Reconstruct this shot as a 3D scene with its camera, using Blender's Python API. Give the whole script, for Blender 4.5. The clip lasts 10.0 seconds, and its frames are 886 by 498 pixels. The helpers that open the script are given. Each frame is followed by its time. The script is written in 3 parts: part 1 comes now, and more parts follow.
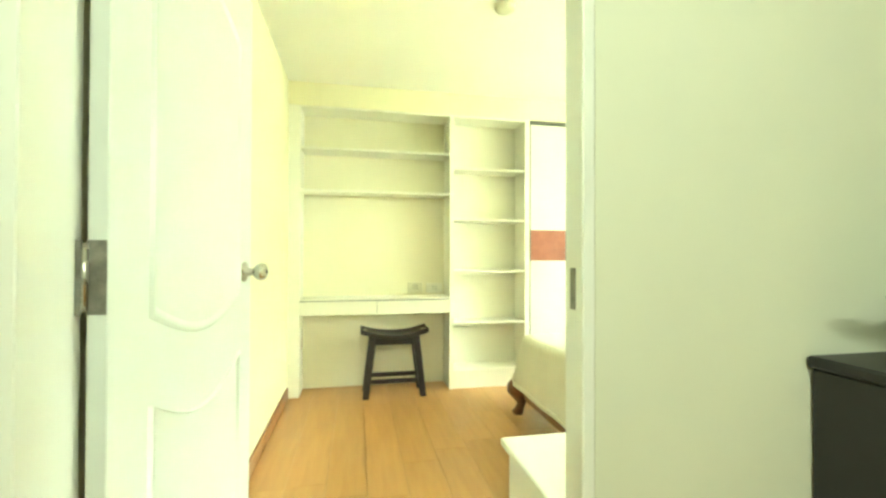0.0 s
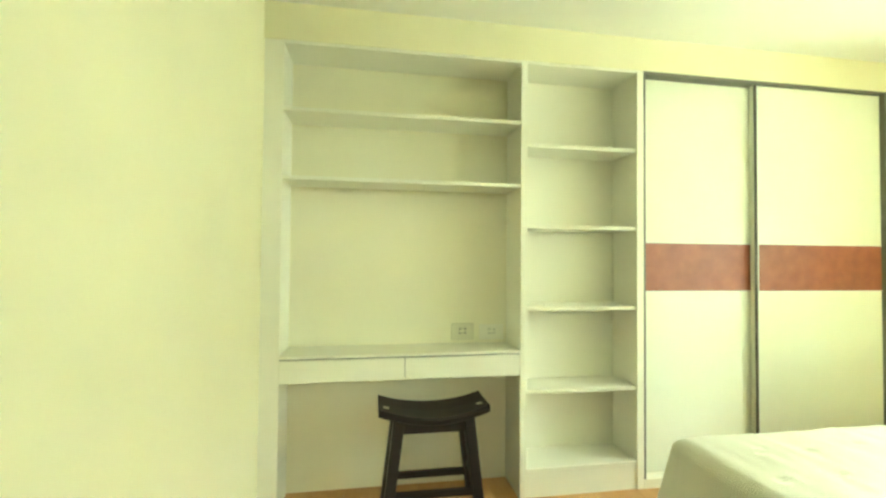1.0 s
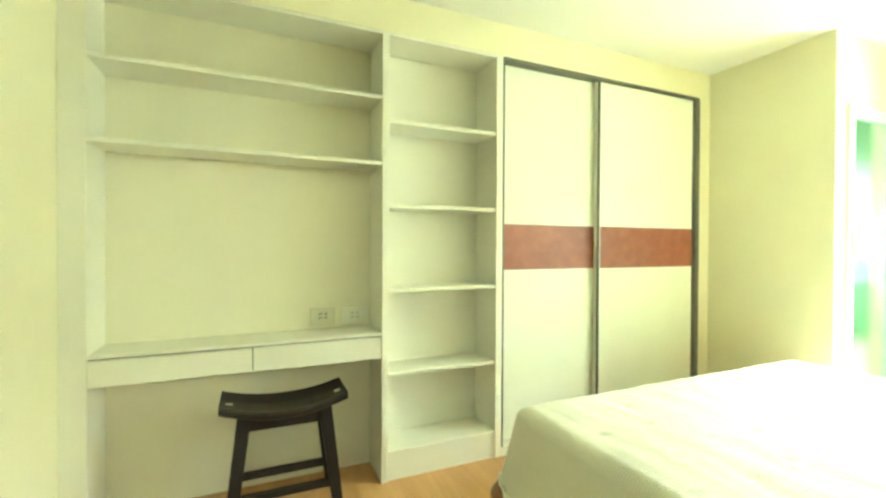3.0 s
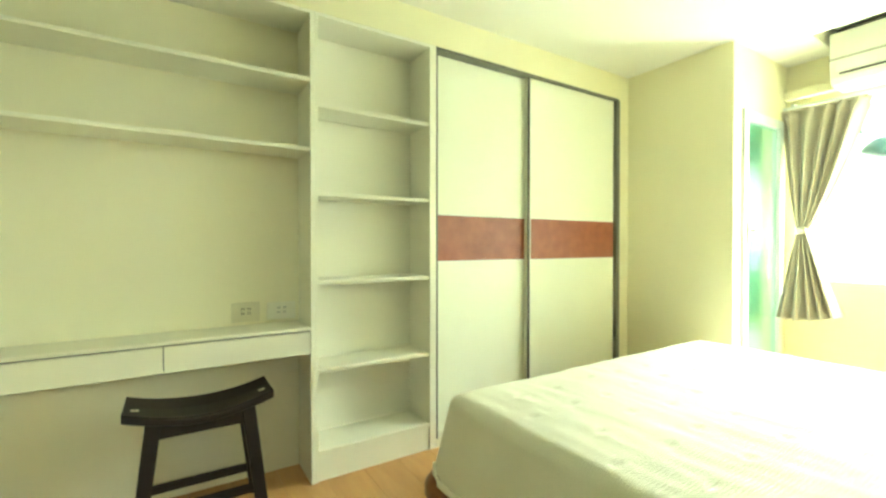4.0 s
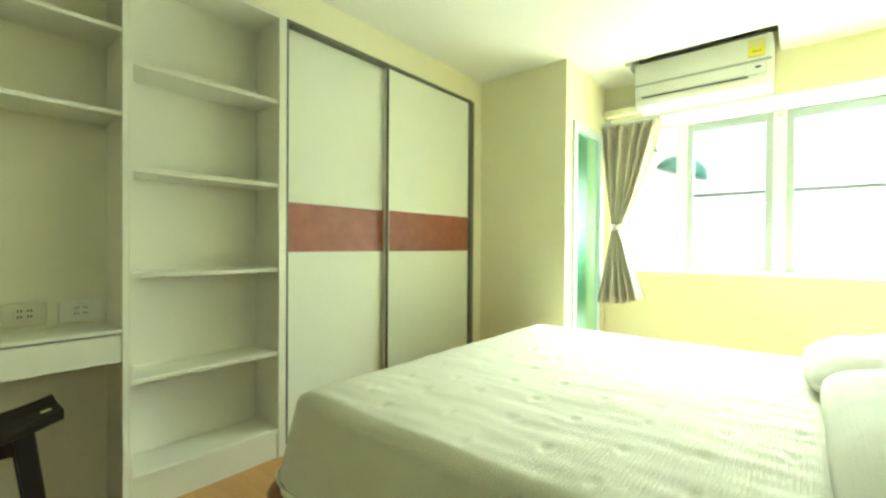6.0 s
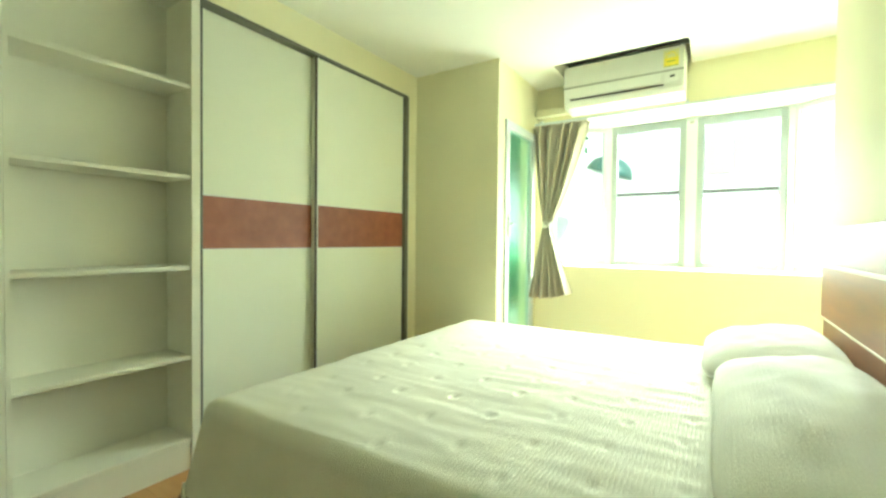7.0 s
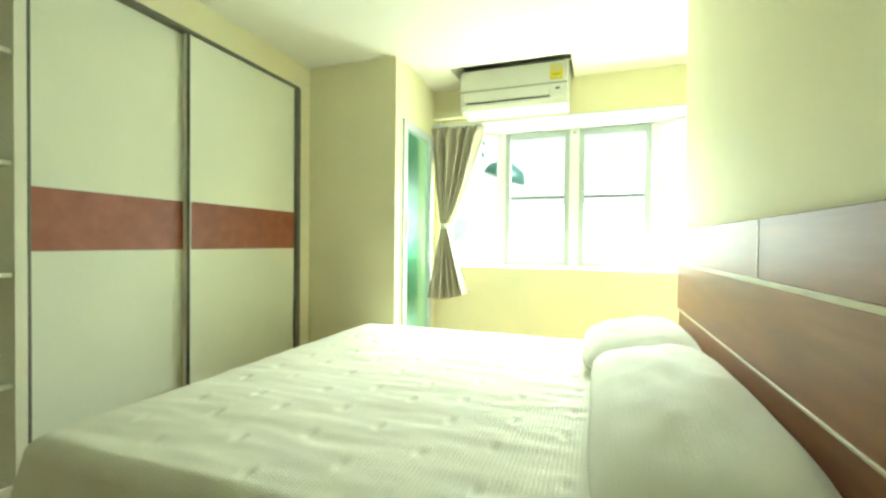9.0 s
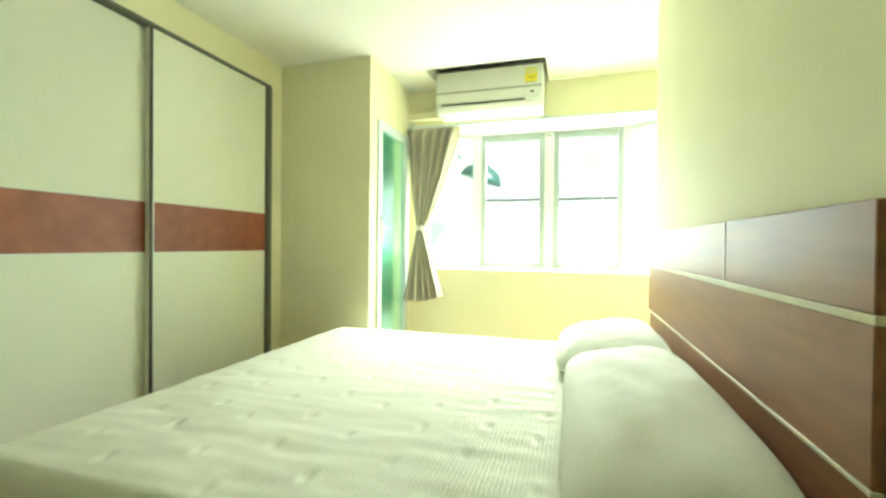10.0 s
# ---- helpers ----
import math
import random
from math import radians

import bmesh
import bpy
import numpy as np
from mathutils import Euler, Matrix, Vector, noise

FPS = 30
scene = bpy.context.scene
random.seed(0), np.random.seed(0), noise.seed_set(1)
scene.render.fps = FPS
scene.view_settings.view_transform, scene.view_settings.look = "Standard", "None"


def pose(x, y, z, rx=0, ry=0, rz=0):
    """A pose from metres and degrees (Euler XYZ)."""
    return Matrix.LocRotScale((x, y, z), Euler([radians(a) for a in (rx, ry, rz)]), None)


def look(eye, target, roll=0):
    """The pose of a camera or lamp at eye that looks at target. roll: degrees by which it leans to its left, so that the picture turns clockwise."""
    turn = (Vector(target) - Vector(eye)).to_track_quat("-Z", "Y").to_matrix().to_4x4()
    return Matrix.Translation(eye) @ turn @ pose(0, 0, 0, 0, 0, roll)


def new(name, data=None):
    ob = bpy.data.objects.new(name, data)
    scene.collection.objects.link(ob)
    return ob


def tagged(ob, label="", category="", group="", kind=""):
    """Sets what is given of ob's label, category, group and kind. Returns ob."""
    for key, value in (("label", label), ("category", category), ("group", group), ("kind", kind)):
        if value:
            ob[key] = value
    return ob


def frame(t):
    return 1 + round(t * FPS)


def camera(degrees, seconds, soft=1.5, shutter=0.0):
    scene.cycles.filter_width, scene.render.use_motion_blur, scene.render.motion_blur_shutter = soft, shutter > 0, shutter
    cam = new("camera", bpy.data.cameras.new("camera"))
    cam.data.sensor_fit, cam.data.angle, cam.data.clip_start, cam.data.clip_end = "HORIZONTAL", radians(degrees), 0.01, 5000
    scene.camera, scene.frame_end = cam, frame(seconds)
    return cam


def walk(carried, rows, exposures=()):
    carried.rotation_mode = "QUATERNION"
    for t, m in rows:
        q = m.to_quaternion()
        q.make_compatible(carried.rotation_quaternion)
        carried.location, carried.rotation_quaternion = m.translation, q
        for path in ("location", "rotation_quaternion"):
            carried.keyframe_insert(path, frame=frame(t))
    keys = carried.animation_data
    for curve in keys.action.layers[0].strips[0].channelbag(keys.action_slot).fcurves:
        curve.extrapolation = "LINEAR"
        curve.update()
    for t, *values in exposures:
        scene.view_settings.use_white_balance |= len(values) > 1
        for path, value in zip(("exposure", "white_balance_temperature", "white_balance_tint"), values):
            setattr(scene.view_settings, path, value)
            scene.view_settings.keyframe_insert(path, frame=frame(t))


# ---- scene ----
cam = camera(92.0, 10.0, 2.5)
PATH = [
    (0, (-0.742, -3.444, 1.116), (-0.351, -1.482, 1.136), 0.2),
    (0.3, (-0.773, -2.905, 1.083), (-0.51, -0.923, 1.136), 1.3),
    (0.5, (-0.769, -2.513, 1.139), (-0.529, -0.528, 1.186), 0.8),
    (0.6, (-0.738, -2.414, 1.17), (-0.508, -0.428, 1.214), 0.6),
    (1, (-0.754, -2.11, 1.222), (-0.428, -0.137, 1.268), 0.5),
    (1.5, (-0.704, -2.062, 1.186), (-0.237, -0.117, 1.222), 0.6),
    (2, (-0.649, -2.059, 1.196), (-0.073, -0.143, 1.207), 0.6),
    (2.5, (-0.612, -2.079, 1.21), (0.075, -0.201, 1.199), 0.5),
    (4, (-0.554, -2.055, 1.15), (0.514, -0.364, 1.129), -0.0),
    (4.5, (-0.545, -2.048, 1.139), (0.649, -0.444, 1.108), 0.2),
    (5, (-0.531, -2.027, 1.104), (0.787, -0.522, 1.092), 0.1),
    (5.5, (-0.511, -2.025, 1.093), (0.928, -0.636, 1.084), 0.2),
    (7, (-0.413, -2.099, 1.109), (1.273, -1.023, 1.068), 0.6),
    (7.5, (-0.379, -2.095, 1.108), (1.377, -1.14, 1.065), 0.6),
    (8, (-0.338, -2.119, 1.107), (1.469, -1.263, 1.064), 0.7),
    (8.5, (-0.351, -2.109, 1.109), (1.502, -1.357, 1.07), 0.6),
    (9, (-0.336, -2.111, 1.108), (1.546, -1.436, 1.077), 0.6),
    (9.5, (-0.323, -2.116, 1.11), (1.577, -1.493, 1.084), 0.5),
    (10, (-0.307, -2.12, 1.11), (1.608, -1.543, 1.089), 0.6),
]
EXPOSURE = [(0.0, 2.82, 6250, -15), (0.3, 2.6, 6250, -15), (0.6, 2.25, 6150, -15), (1.0, 2.15, 6120, -14), (2.5, 2.22, 6080, -14), (4.0, 1.95, 6020, -13), (4.5, 1.8, 5990, -13), (5.5, 1.5, 5890, -14), (7.0, 1.2, 5800, -15), (10.0, 1.15, 5770, -13)]
walk(cam, [(t, look(eye, target, roll)) for t, eye, target, roll in PATH], EXPOSURE)

# ---- world, sun, exposure ----
world = bpy.data.worlds.new("sky_world")
scene.world = world
world.use_nodes = True
wn = world.node_tree
sky = wn.nodes.new("ShaderNodeTexSky")
sky.sky_type = "NISHITA"
sky.sun_disc = False
sky.sun_elevation, sky.sun_rotation = radians(35), radians(203)
wn.nodes["Background"].inputs["Strength"].default_value = 0.15
wn.links.new(sky.outputs[0], wn.nodes["Background"].inputs["Color"])
sun = new("sun", bpy.data.lights.new("sun", "SUN"))
sun.data.energy, sun.data.angle, sun.data.color = 5.0, radians(2), (1.0, 0.95, 0.86)
sun.matrix_world = look((-5, -12, 9), (0, 0, 0))


def area_lamp(name, eye, target, sx, sy, watts, colour):
    ob = new(name, bpy.data.lights.new(name, "AREA"))
    ob.data.shape, ob.data.size, ob.data.size_y = "RECTANGLE", sx, sy
    ob.data.energy, ob.data.color = watts, colour
    ob.matrix_world = look(eye, target)
    return ob


# daylight of the open sky through the bay window
area_lamp("window_daylight", (5.0, -1.9, 3.1), (2.0, -1.6, 0.8), 2.2, 1.5, 385, (1.0, 0.99, 0.93))
# daylight thrown up from the sunlit yard, over the sill to the ceiling
area_lamp("yard_daylight", (4.35, -1.95, 0.5), (2.6, -1.6, 2.0), 1.5, 0.6, 30, (1.0, 0.99, 0.93))
area_lamp("sash_daylight", (4.05, -2.0, 1.2), (0.8, 0.0, 1.5), 1.4, 0.6, 11, (1.0, 0.99, 0.93))
# added area light in the hall, no real fitting; brightens hall wall and desk
area_lamp("hall_fill", (-0.6, -4.75, 2.15), (-0.6, -2.6, 1.2), 1.0, 0.4, 5.2, (1.0, 0.98, 0.90))


# ---- materials ----
def mat(name, colour, rough=0.5, metal=0.0, vary=0.08, scale=3.0, bump=0.05, fine=120.0, coat=0.0, stretch=(1, 1, 1), second=None, by_object=0.0):
    m = bpy.data.materials.new(name)
    m.use_nodes = True
    n, l = m.node_tree.nodes, m.node_tree.links
    b = n["Principled BSDF"]
    b.inputs["Roughness"].default_value, b.inputs["Metallic"].default_value = rough, metal
    b.inputs["Coat Weight"].default_value = coat
    tc, mp = n.new("ShaderNodeTexCoord"), n.new("ShaderNodeMapping")
    mp.inputs["Scale"].default_value = stretch
    l.new(tc.outputs["Object"], mp.inputs["Vector"])
    broad, grain = n.new("ShaderNodeTexNoise"), n.new("ShaderNodeTexNoise")
    broad.inputs["Scale"].default_value, broad.inputs["Detail"].default_value = scale, 5
    grain.inputs["Scale"].default_value, grain.inputs["Detail"].default_value = fine, 3
    l.new(mp.outputs[0], broad.inputs["Vector"])
    l.new(mp.outputs[0], grain.inputs["Vector"])
    ramp = n.new("ShaderNodeValToRGB")
    dark = second or tuple(c * (1 - 2 * vary) for c in colour)
    ramp.color_ramp.elements[0].position, ramp.color_ramp.elements[1].position = 0.3, 0.7
    ramp.color_ramp.elements[0].color = (*dark, 1)
    ramp.color_ramp.elements[1].color = (*colour, 1)
    l.new(broad.outputs["Fac"], ramp.inputs["Fac"])
    out = ramp.outputs["Color"]
    if by_object:
        info, hsv, rng = n.new("ShaderNodeObjectInfo"), n.new("ShaderNodeHueSaturation"), n.new("ShaderNodeMapRange")
        rng.inputs["To Min"].default_value, rng.inputs["To Max"].default_value = 1 - by_object, 1 + by_object
        l.new(info.outputs["Random"], rng.inputs["Value"])
        l.new(rng.outputs[0], hsv.inputs["Value"])
        l.new(out, hsv.inputs["Color"])
        out = hsv.outputs["Color"]
    l.new(out, b.inputs["Base Color"])
    bp = n.new("ShaderNodeBump")
    bp.inputs["Strength"].default_value, bp.inputs["Distance"].default_value = bump, 0.004
    l.new(grain.outputs["Fac"], bp.inputs["Height"])
    l.new(bp.outputs[0], b.inputs["Normal"])
    rr = n.new("ShaderNodeMapRange")
    rr.inputs["To Min"].default_value, rr.inputs["To Max"].default_value = max(0.02, rough - 0.06), min(1, rough + 0.06)
    l.new(broad.outputs["Fac"], rr.inputs["Value"])
    l.new(rr.outputs[0], b.inputs["Roughness"])
    return m


def glass_mat(name, colour=(1, 1, 1), rough=0.02):
    m = bpy.data.materials.new(name)
    m.use_nodes = True
    b = m.node_tree.nodes["Principled BSDF"]
    b.inputs["Base Color"].default_value = (*colour, 1)
    b.inputs["Roughness"].default_value, b.inputs["Transmission Weight"].default_value, b.inputs["IOR"].default_value = rough, 1.0, 1.45
    return m


M_WALL = mat("cream_wall_paint", (0.87, 0.825, 0.555), 0.75, vary=0.03, scale=1.5, bump=0.06, fine=180)
M_BACK = mat("cream_back_panel", (0.86, 0.82, 0.60), 0.6, vary=0.03, scale=1.5, bump=0.04, fine=180)
M_CEIL = mat("white_ceiling_paint", (0.88, 0.87, 0.75), 0.85, vary=0.02, scale=1.2, bump=0.04, fine=160)
M_HALL = mat("pale_hall_paint", (0.76, 0.77, 0.60), 0.8, vary=0.04, scale=1.5, bump=0.05, fine=180)
M_WHITE = mat("white_laminate", (0.87, 0.85, 0.70), 0.42, vary=0.02, scale=2.0, bump=0.02, fine=200)
M_TRIM = mat("white_gloss_paint", (0.82, 0.83, 0.74), 0.35, vary=0.02, scale=2.5, bump=0.02, fine=150)
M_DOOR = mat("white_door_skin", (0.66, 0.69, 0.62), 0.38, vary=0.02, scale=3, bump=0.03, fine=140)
M_PANEL = mat("white_wardrobe_panel", (0.84, 0.85, 0.69), 0.6, vary=0.02, scale=2, bump=0.01, fine=120)
M_STRIPE = mat("red_brown_veneer", (0.34, 0.108, 0.058), 0.42, vary=0.0, second=(0.25, 0.074, 0.043), scale=15, bump=0.05, fine=160)
M_ALU = mat("grey_aluminium", (0.17, 0.165, 0.13), 0.45, 0.3, vary=0.04, scale=8, bump=0.02, fine=300, stretch=(6, 6, 0.5))
M_BRONZE = mat("dark_bronze_stile", (0.10, 0.09, 0.068), 0.5, 0.2, vary=0.05, scale=8, bump=0.02, fine=300, stretch=(6, 6, 0.5))
M_FLOOR = mat("honey_laminate", (0.60, 0.34, 0.125), 0.30, vary=0.0, second=(0.52, 0.275, 0.095), scale=3, bump=0.02, fine=60, stretch=(7, 0.8, 7), by_object=0.05)
M_GROUT = mat("dark_joint", (0.34, 0.18, 0.07), 0.8, vary=0.1, scale=8)
M_BASE = mat("brown_skirting", (0.36, 0.17, 0.06), 0.4, vary=0.12, scale=6, bump=0.05, stretch=(1, 0.2, 4))
M_BLACK = mat("black_brown_stain", (0.017, 0.012, 0.011), 0.45, vary=0.2, scale=6, bump=0.06, fine=90, stretch=(1, 4, 1))
M_BLACKCAB = mat("black_cabinet_paint", (0.02, 0.02, 0.019), 0.4, vary=0.15, scale=5)
M_STEEL = mat("brushed_steel", (0.55, 0.53, 0.46), 0.28, 1.0, vary=0.06, scale=12, bump=0.02)
M_HINGE = mat("worn_dull_steel", (0.30, 0.29, 0.25), 0.45, 0.9, vary=0.2, scale=40, bump=0.1)
M_BED = mat("cream_bedspread_cotton", (0.80, 0.78, 0.64), 0.9, vary=0.03, scale=5, bump=0.35, fine=260)


def ribbed(m, period, axis, strength=0.2):
    """Adds fine woven ribs to a cloth's relief."""
    n, l = m.node_tree.nodes, m.node_tree.links
    tc, wv, bp = n.new("ShaderNodeTexCoord"), n.new("ShaderNodeTexWave"), n.new("ShaderNodeBump")
    wv.wave_type, wv.bands_direction = "BANDS", axis
    wv.inputs["Scale"].default_value = 2 * math.pi / (20 * period)
    wv.inputs["Distortion"].default_value = 0.6
    l.new(tc.outputs["Object"], wv.inputs["Vector"])
    bp.inputs["Strength"].default_value, bp.inputs["Distance"].default_value = strength, 0.003
    l.new(wv.outputs["Fac"], bp.inputs["Height"])
    old = n["Principled BSDF"].inputs["Normal"].links[0].from_socket
    l.new(old, bp.inputs["Normal"])
    l.new(bp.outputs[0], n["Principled BSDF"].inputs["Normal"])


ribbed(M_BED, 0.011, "Y", 0.13)
M_PILLOW = mat("white_pillow_cotton", (0.87, 0.86, 0.75), 0.92, vary=0.03, scale=6, bump=0.3, fine=240)
ribbed(M_PILLOW, 0.011, "Y", 0.05)
M_BEDWOOD = mat("dark_bed_wood", (0.26, 0.12, 0.055), 0.4, vary=0.18, scale=6, bump=0.06, stretch=(1, 6, 6))
M_HEAD = mat("brown_headboard_veneer", (0.30, 0.135, 0.058), 0.40, vary=0.0, second=(0.20, 0.085, 0.04), scale=4, bump=0.03, fine=110, stretch=(0.8, 6, 6))
M_HEAD.node_tree.nodes["Principled BSDF"].inputs["Specular IOR Level"].default_value = 0.5
M_INLAY = mat("pale_maple_inlay", (0.62, 0.55, 0.36), 0.4, vary=0.06, scale=9)
M_CURT = mat("beige_lined_curtain", (0.56, 0.51, 0.385), 0.85, vary=0.05, scale=8, bump=0.25, fine=300)
M_TIE = mat("cream_tie_band", (0.72, 0.70, 0.56), 0.8, vary=0.05, scale=9, bump=0.2)
M_AC = mat("white_ac_plastic", (0.82, 0.83, 0.76), 0.4, vary=0.02, scale=4, bump=0.01)
M_DARK = mat("dark_slot", (0.03, 0.03, 0.028), 0.6, vary=0.1, scale=8)
M_GREYP = mat("grey_plastic", (0.42, 0.42, 0.36), 0.45, vary=0.04, scale=8)
M_HOLE = mat("brown_socket_hole", (0.12, 0.10, 0.06), 0.6, vary=0.1, scale=20)
M_RAIL = mat("dark_grey_rail", (0.15, 0.16, 0.16), 0.5, vary=0.08, scale=8)
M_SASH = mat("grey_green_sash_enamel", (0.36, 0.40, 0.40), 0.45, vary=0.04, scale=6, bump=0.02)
M_YELLOW = mat("yellow_sticker", (0.88, 0.74, 0.05), 0.5, vary=0.04, scale=20)
M_STICKER = mat("pale_sticker_paper", (0.78, 0.76, 0.36), 0.5, vary=0.05, scale=20)
M_GREEN = mat("green_sticker_print", (0.40, 0.42, 0.05), 0.5, vary=0.05, scale=20)
M_SOCKET = mat("ivory_socket_plastic", (0.72, 0.69, 0.50), 0.4, vary=0.03, scale=20)
M_FRAME = mat("pale_window_enamel", (0.68, 0.72, 0.70), 0.35, vary=0.03, scale=5, bump=0.02)
M_GLASS = glass_mat("clear_glass")
M_TGLASS = glass_mat("greenish_frosted_glass", (0.66, 0.93, 0.80), 0.15)
M_LEAF = mat("leaf_green", (0.09, 0.30, 0.13), 0.55, vary=0.2, scale=4)
M_BARK = mat("bark", (0.16, 0.11, 0.07), 0.9, vary=0.2, scale=12, bump=0.4)
M_RENDER = mat("pale_house_render", (0.68, 0.70, 0.66), 0.9, vary=0.05, scale=1)
M_GROUND = mat("pale_paving", (0.38, 0.38, 0.35), 0.9, vary=0.12, scale=0.6)
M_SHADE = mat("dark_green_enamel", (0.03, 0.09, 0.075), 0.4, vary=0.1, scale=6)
M_HOUSEGLASS = mat("dull_house_glass", (0.42, 0.42, 0.33), 0.5, vary=0.1, scale=2)

# ---- builders ----
ORIGIN = {}


def thing(name, loc, label, category, group="", kind=""):
    ob = new(name)
    ob.location = loc
    ORIGIN[ob] = Vector(loc)
    return tagged(ob, label, category, group, kind)


def finish(name, bm, material, smooth=False):
    me = bpy.data.meshes.new(name)
    bmesh.ops.recalc_face_normals(bm, faces=bm.faces)
    bm.to_mesh(me)
    bm.free()
    me.materials.append(material)
    if smooth:
        for p in me.polygons:
            p.use_smooth = True
    return new(name, me)


def part(name, bm, material, parent, label="", smooth=False):
    o = ORIGIN[parent]
    bmesh.ops.translate(bm, verts=bm.verts, vec=-o)
    ob = finish(name, bm, material, smooth)
    ob.parent = parent
    ORIGIN[ob] = o
    return tagged(ob, label) if label else ob


def solid(name, bm, material, label, category, kind="", group="", smooth=False):
    """A thing of one mesh, its origin at the middle of its base."""
    lo = Vector([min(v.co[i] for v in bm.verts) for i in range(3)])
    hi = Vector([max(v.co[i] for v in bm.verts) for i in range(3)])
    o = Vector(((lo.x + hi.x) / 2, (lo.y + hi.y) / 2, lo.z))
    bmesh.ops.translate(bm, verts=bm.verts, vec=-o)
    ob = finish(name, bm, material, smooth)
    ob.location = o
    ORIGIN[ob] = o
    return tagged(ob, label, category, group, kind)


def add_box(bm, x0, x1, y0, y1, z0, z1, bevel=0.0, seg=1):
    g = bmesh.ops.create_cube(bm, size=1.0)
    vs = g["verts"]
    for v in vs:
        v.co = Vector((x0 if v.co.x < 0 else x1, y0 if v.co.y < 0 else y1, z0 if v.co.z < 0 else z1))
    if bevel:
        es = list({e for v in vs for e in v.link_edges})
        bmesh.ops.bevel(bm, geom=es, offset=bevel, segments=seg, profile=0.5, affect="EDGES")
    return bm


def box(x0, x1, y0, y1, z0, z1, bevel=0.0, seg=1):
    return add_box(bmesh.new(), x0, x1, y0, y1, z0, z1, bevel, seg)


def boxes(*rows, bevel=0.0):
    bm = bmesh.new()
    for r in rows:
        add_box(bm, *r, bevel=bevel)
    return bm


def add_rod(bm, a, b, r0, r1=None, seg=12):
    a, b = Vector(a), Vector(b)
    d = b - a
    m = Matrix.Translation((a + b) / 2) @ d.to_track_quat("Z", "Y").to_matrix().to_4x4()
    bmesh.ops.create_cone(bm, cap_ends=True, segments=seg, radius1=r0, radius2=r0 if r1 is None else r1, depth=d.length, matrix=m)
    return bm


def rod(a, b, r0, r1=None, seg=12):
    return add_rod(bmesh.new(), a, b, r0, r1, seg)


def lathe(profile, at, axis="Z", seg=24):
    """Turned shape: rows of (radius, height) along an axis."""
    bm = bmesh.new()
    rings = []
    for r, h in profile:
        ring = []
        for i in range(seg):
            a = 2 * math.pi * i / seg
            c, s = max(r, 1e-4) * math.cos(a), max(r, 1e-4) * math.sin(a)
            ring.append(bm.verts.new(Vector(at) + Vector({"Z": (c, s, h), "X": (h, c, s), "Y": (c, h, s)}[axis])))
        rings.append(ring)
    for p, q in zip(rings, rings[1:]):
        for i in range(seg):
            bm.faces.new((p[i], p[(i + 1) % seg], q[(i + 1) % seg], q[i]))
    bm.faces.new(rings[0])
    bm.faces.new(rings[-1])
    return bm


def sheet(nu, nv, place, thick=0.0):
    """A grid whose points come from place(u, v), given thickness."""
    bm = bmesh.new()
    g = [[bm.verts.new(place(i / nu, j / nv)) for j in range(nv + 1)] for i in range(nu + 1)]
    for i in range(nu):
        for j in range(nv):
            bm.faces.new((g[i][j], g[i + 1][j], g[i + 1][j + 1], g[i][j + 1]))
    if thick:
        bmesh.ops.recalc_face_normals(bm, faces=bm.faces)
        bmesh.ops.solidify(bm, geom=bm.faces[:], thickness=thick)
    return bm


# ---- structure ----
CEIL = 2.44
solid("floor", boxes((-1.39, 2.18, -5.12, 0.74, -0.12, -0.012), (2.18, 3.4, -3.12, -0.62, -0.12, -0.012), (2.18, 2.57, -0.62, 0.74, -0.12, -0.012)), M_GROUT, "sub-floor under the honey laminate planks", "floor", "structure")
RX, RY0, RY1 = 2.79, -1.925, -1.03
solid("ceiling", boxes((-1.39, 2.18, -5.12, 0.74, CEIL, CEIL + 0.14), (2.18, 2.57, -3.12, 0.74, CEIL, CEIL + 0.14), (2.57, RX, -3.12, -0.62, CEIL, CEIL + 0.14), (RX, 3.4, RY1, -0.62, CEIL, CEIL + 0.14), (RX, 3.4, -3.12, RY0, CEIL, CEIL + 0.14), (RX - 0.1, 3.4, RY0 - 0.1, RY1 + 0.1, CEIL + 0.14, CEIL + 0.2)), M_CEIL, "smooth white painted ceiling with a recess over the air conditioner", "ceiling", "structure")
solid("wall_west", box(-1.39, -1.27, -2.68, 0.62, -0.012, CEIL), M_WALL, "pale yellow painted plaster wall", "wall", "structure")
solid("wall_north", boxes((-1.39, 2.57, 0.62, 0.74, -0.012, CEIL), (-1.27, 2.45, 0.0, 0.62, 2.262, CEIL), (2.342, 2.45, 0.0, 0.62, -0.012, 2.262)), M_WALL,
      "cream wall and bulkhead round the built-in cupboards", "wall", "structure")
solid("wall_east_pier", box(2.45, 2.57, -0.741, 0.62, -0.012, CEIL), M_WALL, "pale yellow wall beside the wardrobe", "wall", "structure")
DX0, DX1, DZ = 2.60, 3.15, 2.03
solid("wall_alcove_north", boxes((2.57, DX0, -0.741, -0.62, -0.012, CEIL), (DX1, 3.4, -0.741, -0.62, -0.012, CEIL), (DX0, DX1, -0.741, -0.62, DZ, CEIL)), M_WALL,
      "cream alcove wall with a glazed door in it", "wall", "structure")
WY0, WY1, WZ0, WZ1 = -2.92, -0.80, 0.90, 2.135
